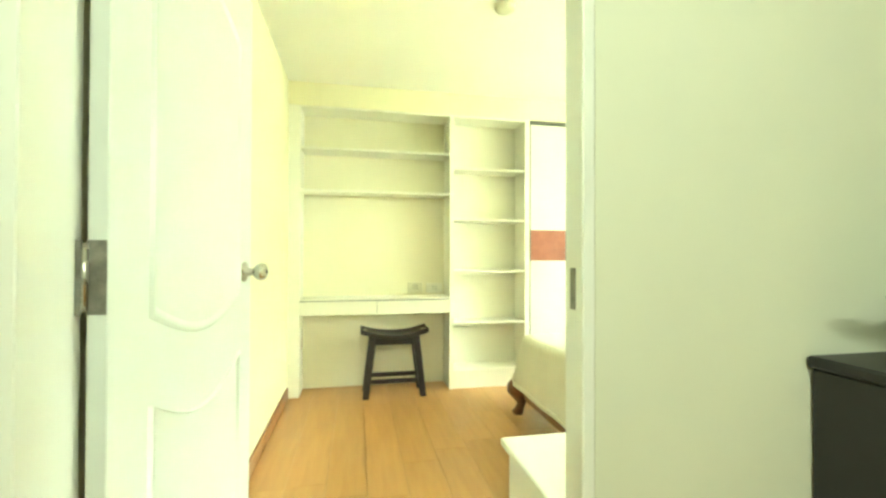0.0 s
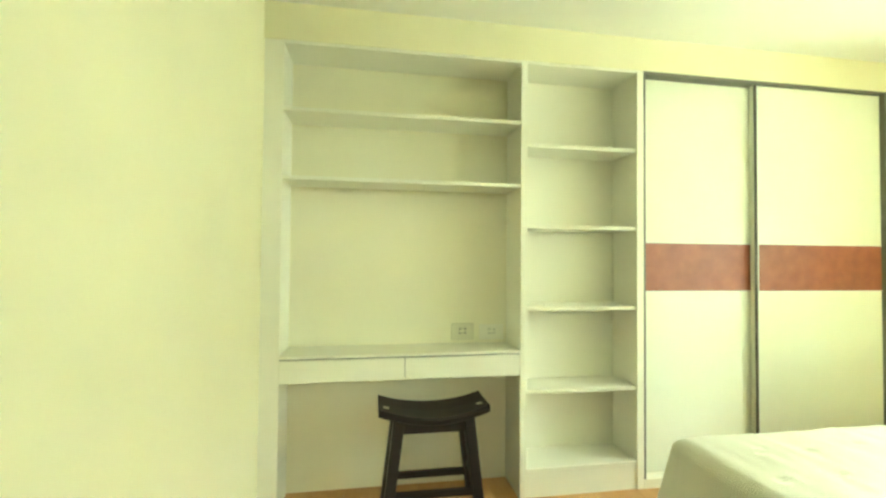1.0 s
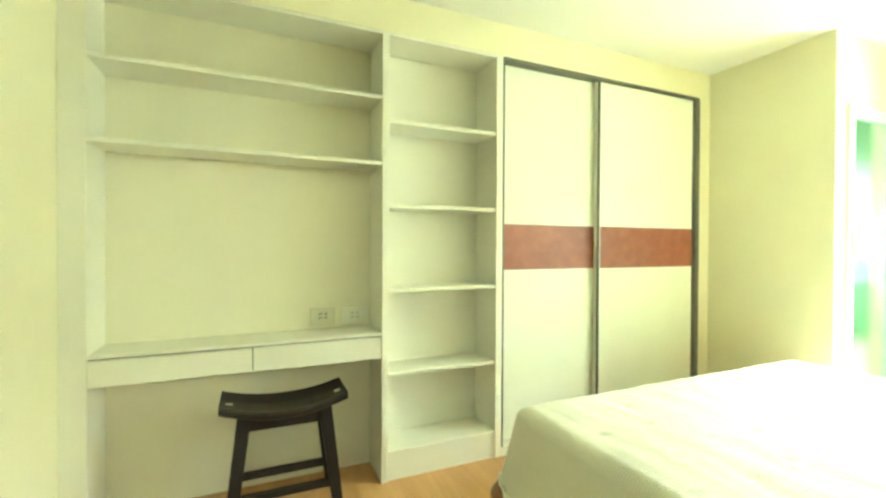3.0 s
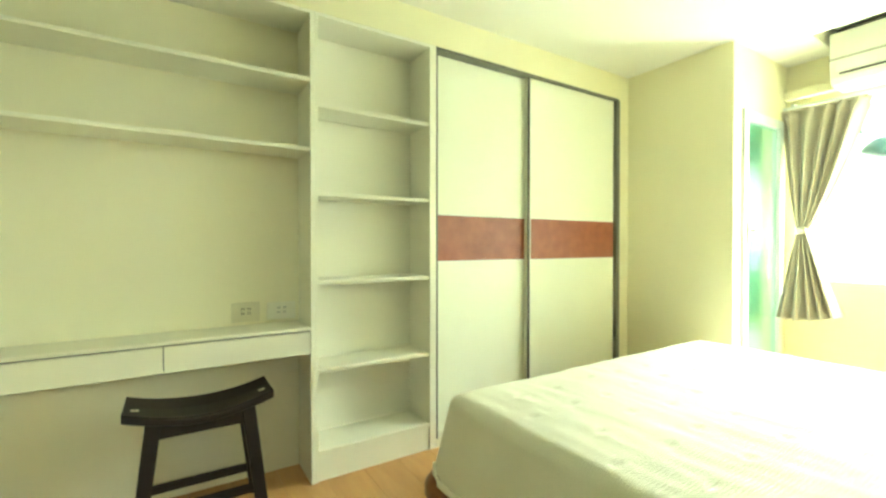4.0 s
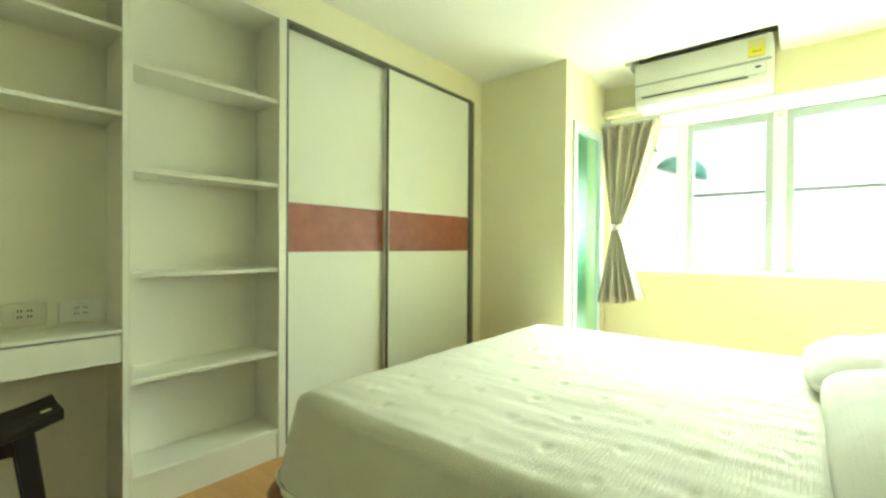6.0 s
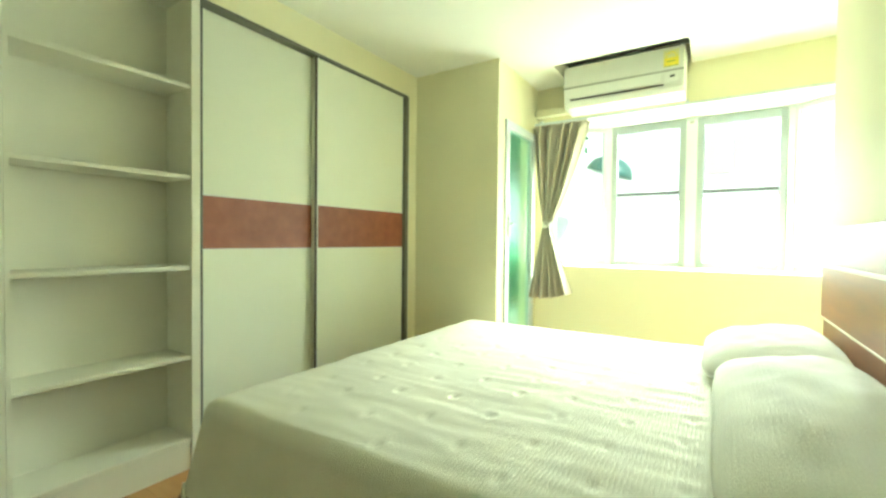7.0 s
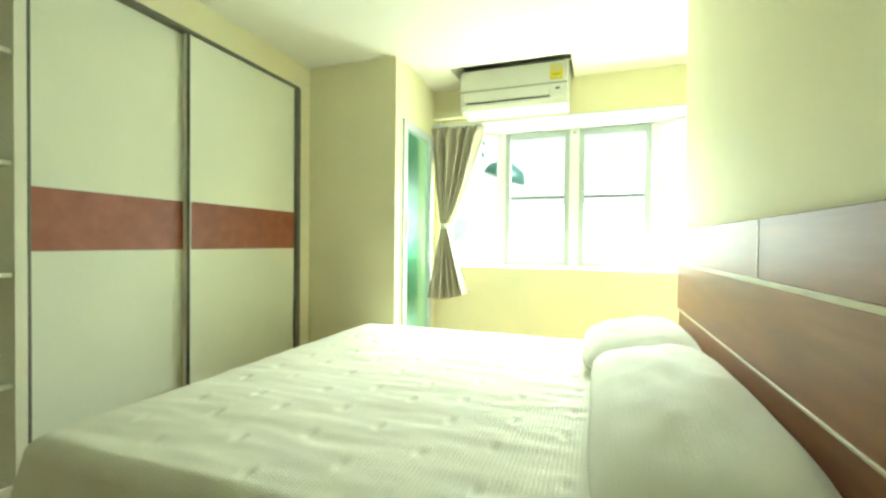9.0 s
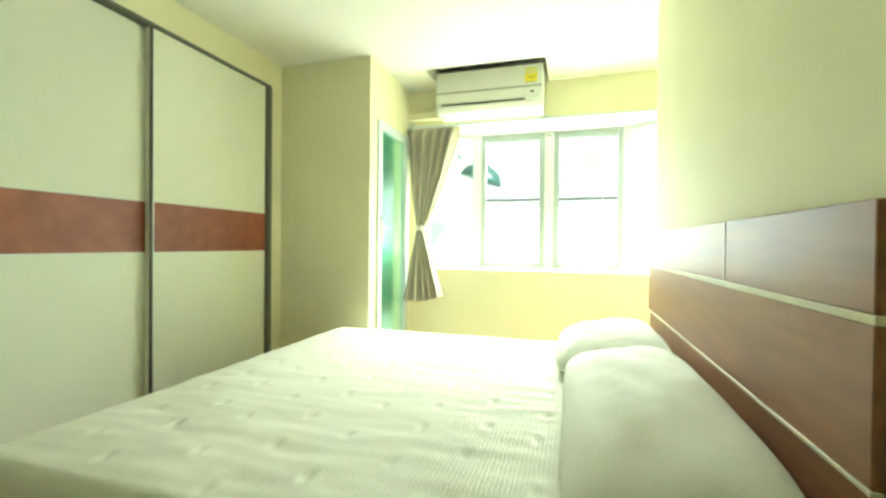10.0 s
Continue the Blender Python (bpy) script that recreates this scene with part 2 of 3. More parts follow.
solid("wall_east", boxes((3.25, 3.4, -3.12, WY0, -0.012, CEIL), (3.25, 3.4, WY1, -0.741, -0.012, CEIL), (3.25, 3.4, WY0, WY1, -0.012, WZ0), (3.25, 3.4, WY0, RY0, WZ1, CEIL), (3.25, 3.4, RY0, RY1, WZ1, CEIL + 0.14), (3.25, 3.4, RY1, WY1, WZ1, CEIL)), M_WALL,
      "pale yellow window wall below and above the bay", "wall", "structure")
solid("wall_alcove_south", boxes((2.18, 3.25, -3.12, -3.0, -0.012, CEIL), (2.18, 2.30, -3.0, -2.605, -0.012, CEIL)), M_WALL, "pale yellow wall closing the window alcove", "wall", "structure")
JX0, JX1, JZ = -1.268, -0.25, 2.06
solid("wall_south", boxes((JX1, 2.30, -2.605, -2.56, -0.012, CEIL), (-1.27, JX0, -2.68, -2.56, -0.012, CEIL), (JX0, JX1, -2.68, -2.56, JZ, CEIL)), M_WALL,
      "pale yellow wall behind the headboard", "wall", "structure")
solid("wall_hall", boxes((-1.39, -1.27, -5.0, -2.68, -0.012, CEIL), (-1.39, 2.18, -5.12, -5.0, -0.012, CEIL), (2.06, 2.18, -5.0, -2.607, -0.012, CEIL),
                         (JX1, 2.06, -2.62, -2.607, -0.012, CEIL)), M_HALL, "pale grey-green hall wall", "wall", "structure")
# bay: sill slab, soffit and solid cheeks
BX = 3.68
solid("bay_sill", sheet(1, 1, lambda u, v: (3.4 + (BX + 0.05 - 3.4) * u, (WY0 if v < 0.5 else WY1) if u < 0.5 else (-2.6 if v < 0.5 else -1.22), 0.90), 0.10), M_WALL, "painted sill of the bay window", "sill", "structure")
solid("bay_soffit", sheet(1, 1, lambda u, v: (3.4 + (BX + 0.05 - 3.4) * u, (WY0 if v < 0.5 else WY1) if u < 0.5 else (-2.6 if v < 0.5 else -1.22), 2.235), 0.10), M_TRIM, "white soffit over the bay window", "soffit", "structure")


def window_sash(name, a, b, z0, z1, rail, label):
    """A framed sash between two plan points, with a meeting rail and two panes."""
    w = thing(name, ((a[0] + b[0]) / 2, (a[1] + b[1]) / 2, z0), label, "window", "bay windows", "structure")
    d = Vector((b[0] - a[0], b[1] - a[1], 0))
    length = d.length
    d.normalize()
    n = Vector((-d.y, d.x, 0))

    def bar(s0, s1, h0, h1, t, off=0.0):
        bm = box(s0, s1, -t, t, h0, h1, 0.004)
        for v in bm.verts:
            v.co = Vector((a[0], a[1], 0)) + d * v.co.x + n * (v.co.y + off) + Vector((0, 0, v.co.z))
        return bm

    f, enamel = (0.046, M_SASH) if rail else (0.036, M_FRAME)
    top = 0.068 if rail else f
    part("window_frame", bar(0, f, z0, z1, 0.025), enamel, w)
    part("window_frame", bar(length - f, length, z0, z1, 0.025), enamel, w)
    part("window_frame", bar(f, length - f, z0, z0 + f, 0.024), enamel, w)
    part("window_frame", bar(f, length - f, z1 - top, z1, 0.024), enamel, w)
    if rail:
        part("meeting_rail", bar(f, length - f, rail - 0.014, rail + 0.014, 0.018), M_RAIL, w, "dark grey meeting rail")
    for h0, h1 in ((z0 + f, rail - 0.014), (rail + 0.014, z1 - top)) if rail else ((z0 + f, z1 - f),):
        p = part("pane", bar(f, length - f, h0, h1, 0.002), M_GLASS, w)
        p.visible_shadow = False
    return w


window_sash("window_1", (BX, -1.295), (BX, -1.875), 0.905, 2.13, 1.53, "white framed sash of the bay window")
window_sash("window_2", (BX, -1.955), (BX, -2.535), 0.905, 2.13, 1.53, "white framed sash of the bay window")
window_sash("window_3", (3.43, -0.83), (BX, -1.25), 0.905, 2.13, 0, "white framed slanting side light of the bay")
window_sash("window_4", (BX, -2.58), (3.43, -2.89), 0.905, 2.13, 0, "white framed slanting side light of the bay")
for y0, y1 in ((-1.295, -1.25), (-1.955, -1.875), (-2.58, -2.535)):
    solid("window_mullion", box(BX - 0.03, BX + 0.04, y0, y1, 0.90, 2.135, 0.004), M_FRAME, "white painted window mullion", "mullion", "structure")
solid("window_catch", boxes((BX - 0.045, BX - 0.03, -1.93, -1.90, 2.085, 2.105), bevel=0.003), M_GREYP, "small grey window catch on the mullion", "catch")


def glazed_door():
    d = thing("door_2", ((DX0 + DX1) / 2, -0.68, 0), "closed white framed frosted glass door to the balcony", "door", "", "structure")
    y0, y1 = -0.755, -0.70
    part("door_frame", box(DX0 - 0.03, DX0 + 0.035, y0, y1, 0, DZ), M_FRAME, d)
    part("door_frame", box(DX1 - 0.035, DX1 + 0.02, y0, y1, 0, DZ), M_FRAME, d)
    part("door_frame", box(DX0 + 0.035, DX1 - 0.035, y0, y1, DZ - 0.06, DZ), M_FRAME, d)
    part("kick_rail", box(DX0 + 0.035, DX1 - 0.035, y0 + 0.01, y1, 0.0, 0.10), M_FRAME, d)
    p = part("pane", box(DX0 + 0.035, DX1 - 0.035, -0.73, -0.725, 0.10, DZ - 0.06), M_TGLASS, d)
    p.visible_shadow = False
    h = part("door_handle", box(DX0 + 0.005, DX0 + 0.028, -0.765, -0.755, 1.14, 1.32, 0.003), M_STEEL, d, "brushed steel handle")
    part("lever", rod((DX0 + 0.016, -0.77, 1.24), (DX0 + 0.016, -0.80, 1.24), 0.008), M_STEEL, h)


glazed_door()


# ---- room door ----
def door_casing():
    bm = boxes((JX0 - 0.0, JX0 + 0.03, -2.70, -2.545, 0, JZ), (JX1 - 0.03, JX1 - 0.001, -2.623, -2.545, 0, JZ), (JX0 + 0.03, JX1 - 0.03, -2.70, -2.545, JZ - 0.03, JZ), bevel=0.003)
    add_box(bm, JX1 - 0.02, JX1 + 0.055, -2.56, -2.546, 0, JZ + 0.05, 0.003)
    for ya, yb in ((-2.716, -2.70), (-2.56, -2.546)):
        add_box(bm, JX0, JX1, ya, yb, JZ, JZ + 0.05, 0.003)
    c = solid("door_casing", bm, M_TRIM, "white painted casing round the bedroom door", "door casing", "structure")
    part("strike_plate", box(JX1 - 0.033, JX1 - 0.030, -2.594, -2.574, 0.995, 1.085, 0.0005), M_HINGE, c, "dull steel strike plate")


def room_door():
    d = thing("door_1", (-1.165, -2.555, 0.01), "pale white moulded bedroom door standing open", "door", "", "structure")
    turn = Matrix.Translation((-1.207, -2.556, 0)) @ Matrix.Rotation(radians(-5.2), 4, "Z")

    def put(name, bm, material, parent, label="", smooth=False):
        bm.transform(turn)
        return part(name, bm, material, parent, label, smooth)

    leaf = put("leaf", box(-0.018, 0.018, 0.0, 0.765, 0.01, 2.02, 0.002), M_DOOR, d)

    def moulding(z0, z1, y0, y1, arch, dip):
        """A raised rounded bead with a bowed lower and upper edge."""
        bm = bmesh.new()
        pts = []
        n = 14
        for i in range(n + 1):
            u = i / n
            pts.append((y0 + (y1 - y0) * u, z1 + arch * math.sin(math.pi * u)))
        for i in range(n + 1):
            u = i / n
            pts.append((y1 + (y0 - y1) * u, z0 - dip * math.sin(math.pi * u)))
        m = len(pts)
        rings = []
        cy, cz = (y0 + y1) / 2, (z0 + z1) / 2
        for s, x in ((1.0, 0.018), (0.97, 0.025), (0.94, 0.024), (0.90, 0.018)):
            rings.append([bm.verts.new((x, cy + (y - cy) * s, cz + (z - cz) * (1 - (1 - s) * 0.5))) for y, z in pts])
        for p, q in zip(rings, rings[1:]):
            for i in range(m):
                bm.faces.new((p[i], p[(i + 1) % m], q[(i + 1) % m], q[i]))
        return bm

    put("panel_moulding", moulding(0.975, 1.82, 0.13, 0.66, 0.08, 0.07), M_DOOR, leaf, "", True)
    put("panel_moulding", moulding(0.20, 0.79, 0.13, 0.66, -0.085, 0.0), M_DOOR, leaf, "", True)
    k = put("door_knob", lathe(((0.034, 0.0), (0.034, 0.006), (0.014, 0.012), (0.012, 0.032), (0.026, 0.044), (0.030, 0.056), (0.027, 0.07), (0.016, 0.076), (0.001, 0.077)), (0.018, 0.692, 1.05), "X"), M_STEEL, d, "round brushed steel knob", True)
    put("keyhole", lathe(((0.006, 0.0), (0.006, 0.002)), (0.0955, 0.692, 1.05), "X", 10), M_DARK, k)
    for z in (0.25, 1.07, 1.80):
        hg = put("hinge", boxes((-0.055, -0.02, -0.012, -0.008, z - 0.068, z + 0.068), (-0.017, 0.017, -0.003, -0.001, z - 0.068, z + 0.068)), M_HINGE, d, "worn steel hinge")
        put("hinge_pin", rod((-0.018, -0.006, z - 0.062), (-0.018, -0.006, z + 0.062), 0.006), M_STEEL, hg, "", True)


door_casing()
room_door()
solid("baseboard_west", box(-1.27, -1.256, -2.54, -0.002, 0, 0.085, 0.003), M_BASE, "brown wooden skirting board", "baseboard", "structure")
solid("baseboard_south", box(JX1 + 0.06, 0.0, -2.56, -2.546, 0, 0.085, 0.003), M_BASE, "brown wooden skirting board", "baseboard", "structure")
solid("baseboard_east", box(2.436, 2.45, -0.741, -0.002, 0, 0.085, 0.003), M_BASE, "brown wooden skirting board", "baseboard", "structure")


# ---- built-in cupboards ----
def desk_unit():
    d = thing("desk_unit", (-0.6, 0.3, 0), "white built-in desk with two drawers and shelves above", "desk")
    part("side_panel", box(-1.268, -1.18, 0.004, 0.26, 0, 2.26), M_WHITE, d)
    part("side_panel", box(0.0, 0.02, -0.004, 0.26, 0, 2.26, 0.001), M_WHITE, d)
    part("back_panel", box(-1.18, 0.0, 0.235, 0.26, 0.0, 2.26), M_BACK, d, "cream painted back panel")
    part("top_panel", box(-1.18, 0.0, 0.0, 0.235, 2.245, 2.26), M_WHITE, d)
    part("shelf", box(-1.18, 0.0, 0.004, 0.235, 1.924, 1.942, 0.002), M_WHITE, d)
    part("shelf", box(-1.18, 0.0, 0.004, 0.235, 1.595, 1.613, 0.002), M_WHITE, d)
    part("desktop", box(-1.18, 0.0, -0.004, 0.235, 0.742, 0.756, 0.002), M_WHITE, d)
    # Carcase painted dark to put shade into the gaps round the drawers.
    part("drawer_case", boxes((-1.18, 0.0, 0.02, 0.23, 0.634, 0.738)), M_DARK, d, "drawer carcase coloured dark for shade in the gaps")
    part("apron", box(-1.18, 0.0, 0.024, 0.232, 0.626, 0.633), M_WHITE, d)
    part("drawer", box(-1.178, -0.5905, 0.0, 0.019, 0.628, 0.735, 0.002), M_WHITE, d)
    part("drawer", box(-0.587, -0.002, 0.0, 0.019, 0.628, 0.735, 0.002), M_WHITE, d)


def socket(x0, x1, z0, z1, pale):
    s = thing("wall_socket", ((x0 + x1) / 2, 0.235, z0), "ivory plastic double socket over the desk" if pale else "greyish plastic double socket over the desk", "socket")
    pl = part("plate", box(x0, x1, 0.224, 0.234, z0, z1, 0.004, 2), M_SOCKET if pale else M_WHITE, s)
    zc, xc = z0 + (z1 - z0) * 0.55, (x0 + x1) / 2
    part("rocker", box(xc - 0.032, xc + 0.032, 0.2215, 0.2245, zc - 0.022, zc + 0.022, 0.002), M_SOCKET if pale else M_WHITE, pl)
    for x in (xc - 0.014, xc + 0.014):
        for z in (zc - 0.011, zc + 0.011):
            for o in (-0.0045, 0.0045):
                part("socket_hole", box(x + o - 0.0022, x + o + 0.0022, 0.2205, 0.2225, z - 0.005, z + 0.005), M_HOLE if pale else M_GREYP, pl)


def shelf_unit():
    s = thing("shelf_unit", (0.36, 0.27, 0), "empty white open shelf unit with six levels", "shelf")
    part("side_panel", box(0.022, 0.036, 0.0, 0.26, 0, 2.26), M_WHITE, s)
    part("side_panel", box(0.657, 0.698, -0.002, 0.26, 0, 2.26, 0.002), M_WHITE, s)
    part("back_panel", box(0.036, 0.657, 0.235, 0.26, 0, 2.26), M_WHITE, s)
    part("top_panel", box(0.036, 0.657, 0.0, 0.235, 2.245, 2.26), M_WHITE, s)
    for z in (1.832, 1.405, 0.975, 0.545):
        part("shelf", box(0.036, 0.657, 0.012, 0.235, z - 0.02, z, 0.002), M_WHITE, s)
    part("bottom_shelf", box(0.036, 0.657, 0.002, 0.235, 0.125, 0.15, 0.002), M_WHITE, s)
    part("plinth", box(0.036, 0.657, 0.008, 0.028, 0.0, 0.124), M_WHITE, s)


def wardrobe():
    w = thing("wardrobe", (1.52, 0.3, 0), "white two-door sliding wardrobe with a red-brown band", "wardrobe")
    part("carcase", boxes((0.70, 2.34, 0.10, 0.61, 0.0, 2.26)), M_WHITE, w)
    part("plinth", box(0.70, 2.34, 0.0, 0.10, 0.0, 0.05), M_WHITE, w)
    part("top_track", box(0.70, 2.34, 0.0, 0.10, 2.243, 2.26, 0.002), M_ALU, w, "grey aluminium top track")
    part("side_channel", box(2.302, 2.34, -0.006, 0.10, 0.05, 2.243, 0.002), M_ALU, w, "grey aluminium closing channel")
    part("side_channel", box(0.70, 0.711, 0.0, 0.10, 0.05, 2.243, 0.002), M_ALU, w, "thin grey aluminium channel")
    for x0, x1, y in ((0.713, 1.48, 0.058), (1.409, 2.30, 0.022)):
        d = part("door", box(x0, x1, y, y + 0.025, 0.055, 2.241), M_PANEL, w, "white sliding door with a veneered band")
        part("upper_panel", box(x0 + 0.012, x1 - 0.006, y - 0.004, y, 1.327, 2.24), M_PANEL, d)
        part("lower_panel", box(x0 + 0.012, x1 - 0.006, y - 0.004, y, 0.06, 1.047), M_PANEL, d)
        part("band", box(x0 + 0.012, x1 - 0.006, y - 0.005, y, 1.052, 1.322), M_STRIPE, d, "red-brown veneer band")
        part("trim_strip", box(x0 + 0.012, x1 - 0.006, y - 0.007, y, 1.320, 1.327), M_AC, d)
        part("trim_strip", box(x0 + 0.012, x1 - 0.006, y - 0.007, y, 1.047, 1.054), M_AC, d)
        if x0 > 1:
            part("stile", box(x0, x0 + 0.017, y - 0.010, y - 0.0, 0.055, 2.241, 0.003), M_BRONZE, d, "dark bronze aluminium grip stile")
            part("stile_lip", box(x0 + 0.017, x0 + 0.025, y - 0.009, y, 0.055, 2.241, 0.002), M_AC, d, "white stile lip")


desk_unit()
socket(-0.318, -0.19, 0.772, 0.866, True)
socket(-0.157, -0.018, 0.772, 0.858, False)
shelf_unit()
wardrobe()


# ---- stool ----
def saddle_stool():
    cx, cy = -0.455, -0.01
    s = thing("stool", (cx, cy, 0), "black-brown wooden saddle stool before the desk", "stool")

    def seat_top(u):
        return 0.484 + 0.046 * abs(2 * u - 1) ** 2.0

    nu, nv = 28, 10
    bm = bmesh.new()
    rings = []
    for i in range(nu + 1):
        u = i / nu
        x, zt = cx - 0.262 + 0.524 * u, seat_top(u)
        half, t = 0.128 - 0.008 * math.cos(2 * math.pi * u), 0.034
        ring = []
        for dy, dz in ((-1, -0.008), (-0.93, 0.0), (0, -0.004), (0.93, 0.0), (1, -0.008), (1, -t + 0.006), (0.94, -t), (-0.94, -t), (-1, -t + 0.006)):
            ring.append(bm.verts.new((x, cy + dy * half, zt + dz)))
        rings.append(ring)
    for p, q in zip(rings, rings[1:]):
        for j in range(9):
            bm.faces.new((p[j], p[(j + 1) % 9], q[(j + 1) % 9], q[j]))
    bm.faces.new(rings[0])
    bm.faces.new(rings[-1])
    seat = part("seat", bm, M_BLACK, s)
    for sx in (-1, 1):
        x = cx + sx * 0.225
        z = seat_top(0.5 + sx * 0.225 / 0.524)
        for sy in (-1,):
            # pale plate puts the bright look of a seat slot hole into colour
            bm = box(-0.014, 0.014, -0.011, 0.011, 0.0, 0.003, 0.002)
            bm.transform(Matrix.Translation((x, cy + sy * 0.05, z - 0.001)) @ Matrix.Rotation(-sx * 0.18, 4, "Y"))
            part("slot_plate", bm, M_SOCKET, seat, "pale plate standing in for a bright seat slot hole")
    tops = {}
    for sx in (-1, 1):
        for sy in (-1, 1):
            top, foot = Vector((cx + sx * 0.165, cy + sy * 0.075, 0.475)), Vector((cx + sx * 0.222, cy + sy * 0.105, 0.0))
            bm = bmesh.new()
            r = []
            for p, h in ((foot, 0.023), (top, 0.027)):
                r.append([bm.verts.new(p + Vector((a * h, b * h, 0))) for a, b in ((-1, -1), (1, -1), (1, 1), (-1, 1))])
            for i in range(4):
                bm.faces.new((r[0][i], r[0][(i + 1) % 4], r[1][(i + 1) % 4], r[1][i]))
            bm.faces.new(r[0])
            bm.faces.new(r[1])
            bmesh.ops.bevel(bm, geom=bm.edges[:], offset=0.004, segments=1, affect="EDGES")
            part("leg", bm, M_BLACK, s)
            tops[sx, sy] = (top, foot)

    def at_height(sx, sy, z):
        top, foot = tops[sx, sy]
        return foot + (top - foot) * (z / top.z)

    def bar(name, a, b, h, w):
        d = (b - a).normalized()
        side = Vector((-d.y, d.x, 0)) * w
        bm = bmesh.new()
        r = [[bm.verts.new(p + side * i + Vector((0, 0, h * j))) for i, j in ((-1, -1), (1, -1), (1, 1), (-1, 1))] for p in (a, b)]
        for i in range(4):
            bm.faces.new((r[0][i], r[0][(i + 1) % 4], r[1][(i + 1) % 4], r[1][i]))
        bm.faces.new(r[0])
        bm.faces.new(r[1])
        part(name, bm, M_BLACK, s)

    for sy in (-1, 1):
        bar("apron", at_height(-1, sy, 0.435), at_height(1, sy, 0.435), 0.033, 0.009)
        bar("stretcher", at_height(-1, sy, 0.125), at_height(1, sy, 0.125), 0.016, 0.010)
    for sx in (-1, 1):
        bar("apron", at_height(sx, -1, 0.435), at_height(sx, 1, 0.435), 0.033, 0.009)
        bar("stretcher", at_height(sx, -1, 0.18), at_height(sx, 1, 0.18), 0.016, 0.010)


saddle_stool()

# ---- bed ----
BX0, BX1, BY0, BY1, BZ = 0.37, 2.27, -2.50, -0.62, 0.555


def bed():
    b = thing("bed", ((BX0 + BX1) / 2, (BY0 + BY1) / 2, 0), "low dark wooden double bed frame with carved feet", "bed")
    part("rail", box(BX0 + 0.0, BX0 + 0.04, BY0, BY1 - 0.06, 0.115, 0.235, 0.012, 2), M_BEDWOOD, b)
    part("rail", box(BX1 - 0.06, BX1 - 0.03, BY0, BY1 - 0.03, 0.115, 0.235, 0.012, 2), M_BEDWOOD, b)
    part("rail", box(BX0 + 0.06, BX1 - 0.06, BY1 - 0.06, BY1 - 0.03, 0.115, 0.235, 0.012, 2), M_BEDWOOD, b)
    part("slat_base", box(BX0 + 0.06, BX1 - 0.06, BY0, BY1 - 0.06, 0.19, 0.24), M_BEDWOOD, b)
    for x, sx in ((BX0 + 0.012, -1), (BX1 - 0.012, 1)):
        for y, sy in ((BY1 - 0.012, 1), (BY0 + 0.1, -1)):
            bm = bmesh.new()
            rings = []
            for z, r, o in ((0.0, 0.032, 0.022), (0.02, 0.040, 0.024), (0.045, 0.030, 0.014), (0.08, 0.030, 0.004), (0.12, 0.056, 0.012), (0.155, 0.078, 0.020), (0.20, 0.080, 0.018), (0.232, 0.066, 0.012), (0.245, 0.04, 0.006)):
                rings.append([bm.verts.new((x + sx * o + r * math.cos(a), y + sy * o + r * math.sin(a), z)) for a in [2 * math.pi * k / 14 for k in range(14)]])
            for p, q in zip(rings, rings[1:]):
                for k in range(14):
                    bm.faces.new((p[k], p[(k + 1) % 14], q[(k + 1) % 14], q[k]))
            bm.faces.new(rings[0])
            bm.faces.new(rings[-1])
            part("carved_foot", bm, M_BEDWOOD, b, "", True)
    hx0, hx1, y1 = 0.445, 2.296, -2.53
    h = part("headboard", box(hx0, hx1, -2.558, -2.545, 0.25, 1.182), M_HEAD, b, "glossy brown veneered headboard with pale inlay lines")
    cuts = (hx0, 0.448 + 0.62, hx1)
    for x0, x1 in zip(cuts, cuts[1:]):
        part("panel", box(x0 + 0.001, x1 - 0.001, -2.545, y1, 1.016, 1.182, 0.002), M_HEAD, h)
        part("panel_inlay", box(x1 - 0.004, x1 + 0.001, -2.545, y1 + 0.0015, 1.016, 1.18), M_INLAY, h) if x1 < hx1 else None
    part("panel", box(hx0, hx1, -2.545, y1, 0.766, 1.002, 0.002), M_HEAD, h)
    part("panel", box(hx0, hx1, -2.545, y1 - 0.010, 0.25, 0.758, 0.002), M_HEAD, h)
    part("inlay_strip", box(hx0 - 0.008, hx1, -2.545, y1 + 0.004, 1.002, 1.016, 0.001), M_INLAY, h, "pale maple inlay strip")
    part("inlay_strip", box(hx0 - 0.002, hx1, -2.545, y1 + 0.003, 0.758, 0.766, 0.001), M_INLAY, h, "pale maple inlay strip")
    part("mattress", box(BX0 + 0.05, BX1 - 0.05, BY0 + 0.02, BY1 - 0.05, 0.24, BZ - 0.03, 0.04, 3), M_PILLOW, b)


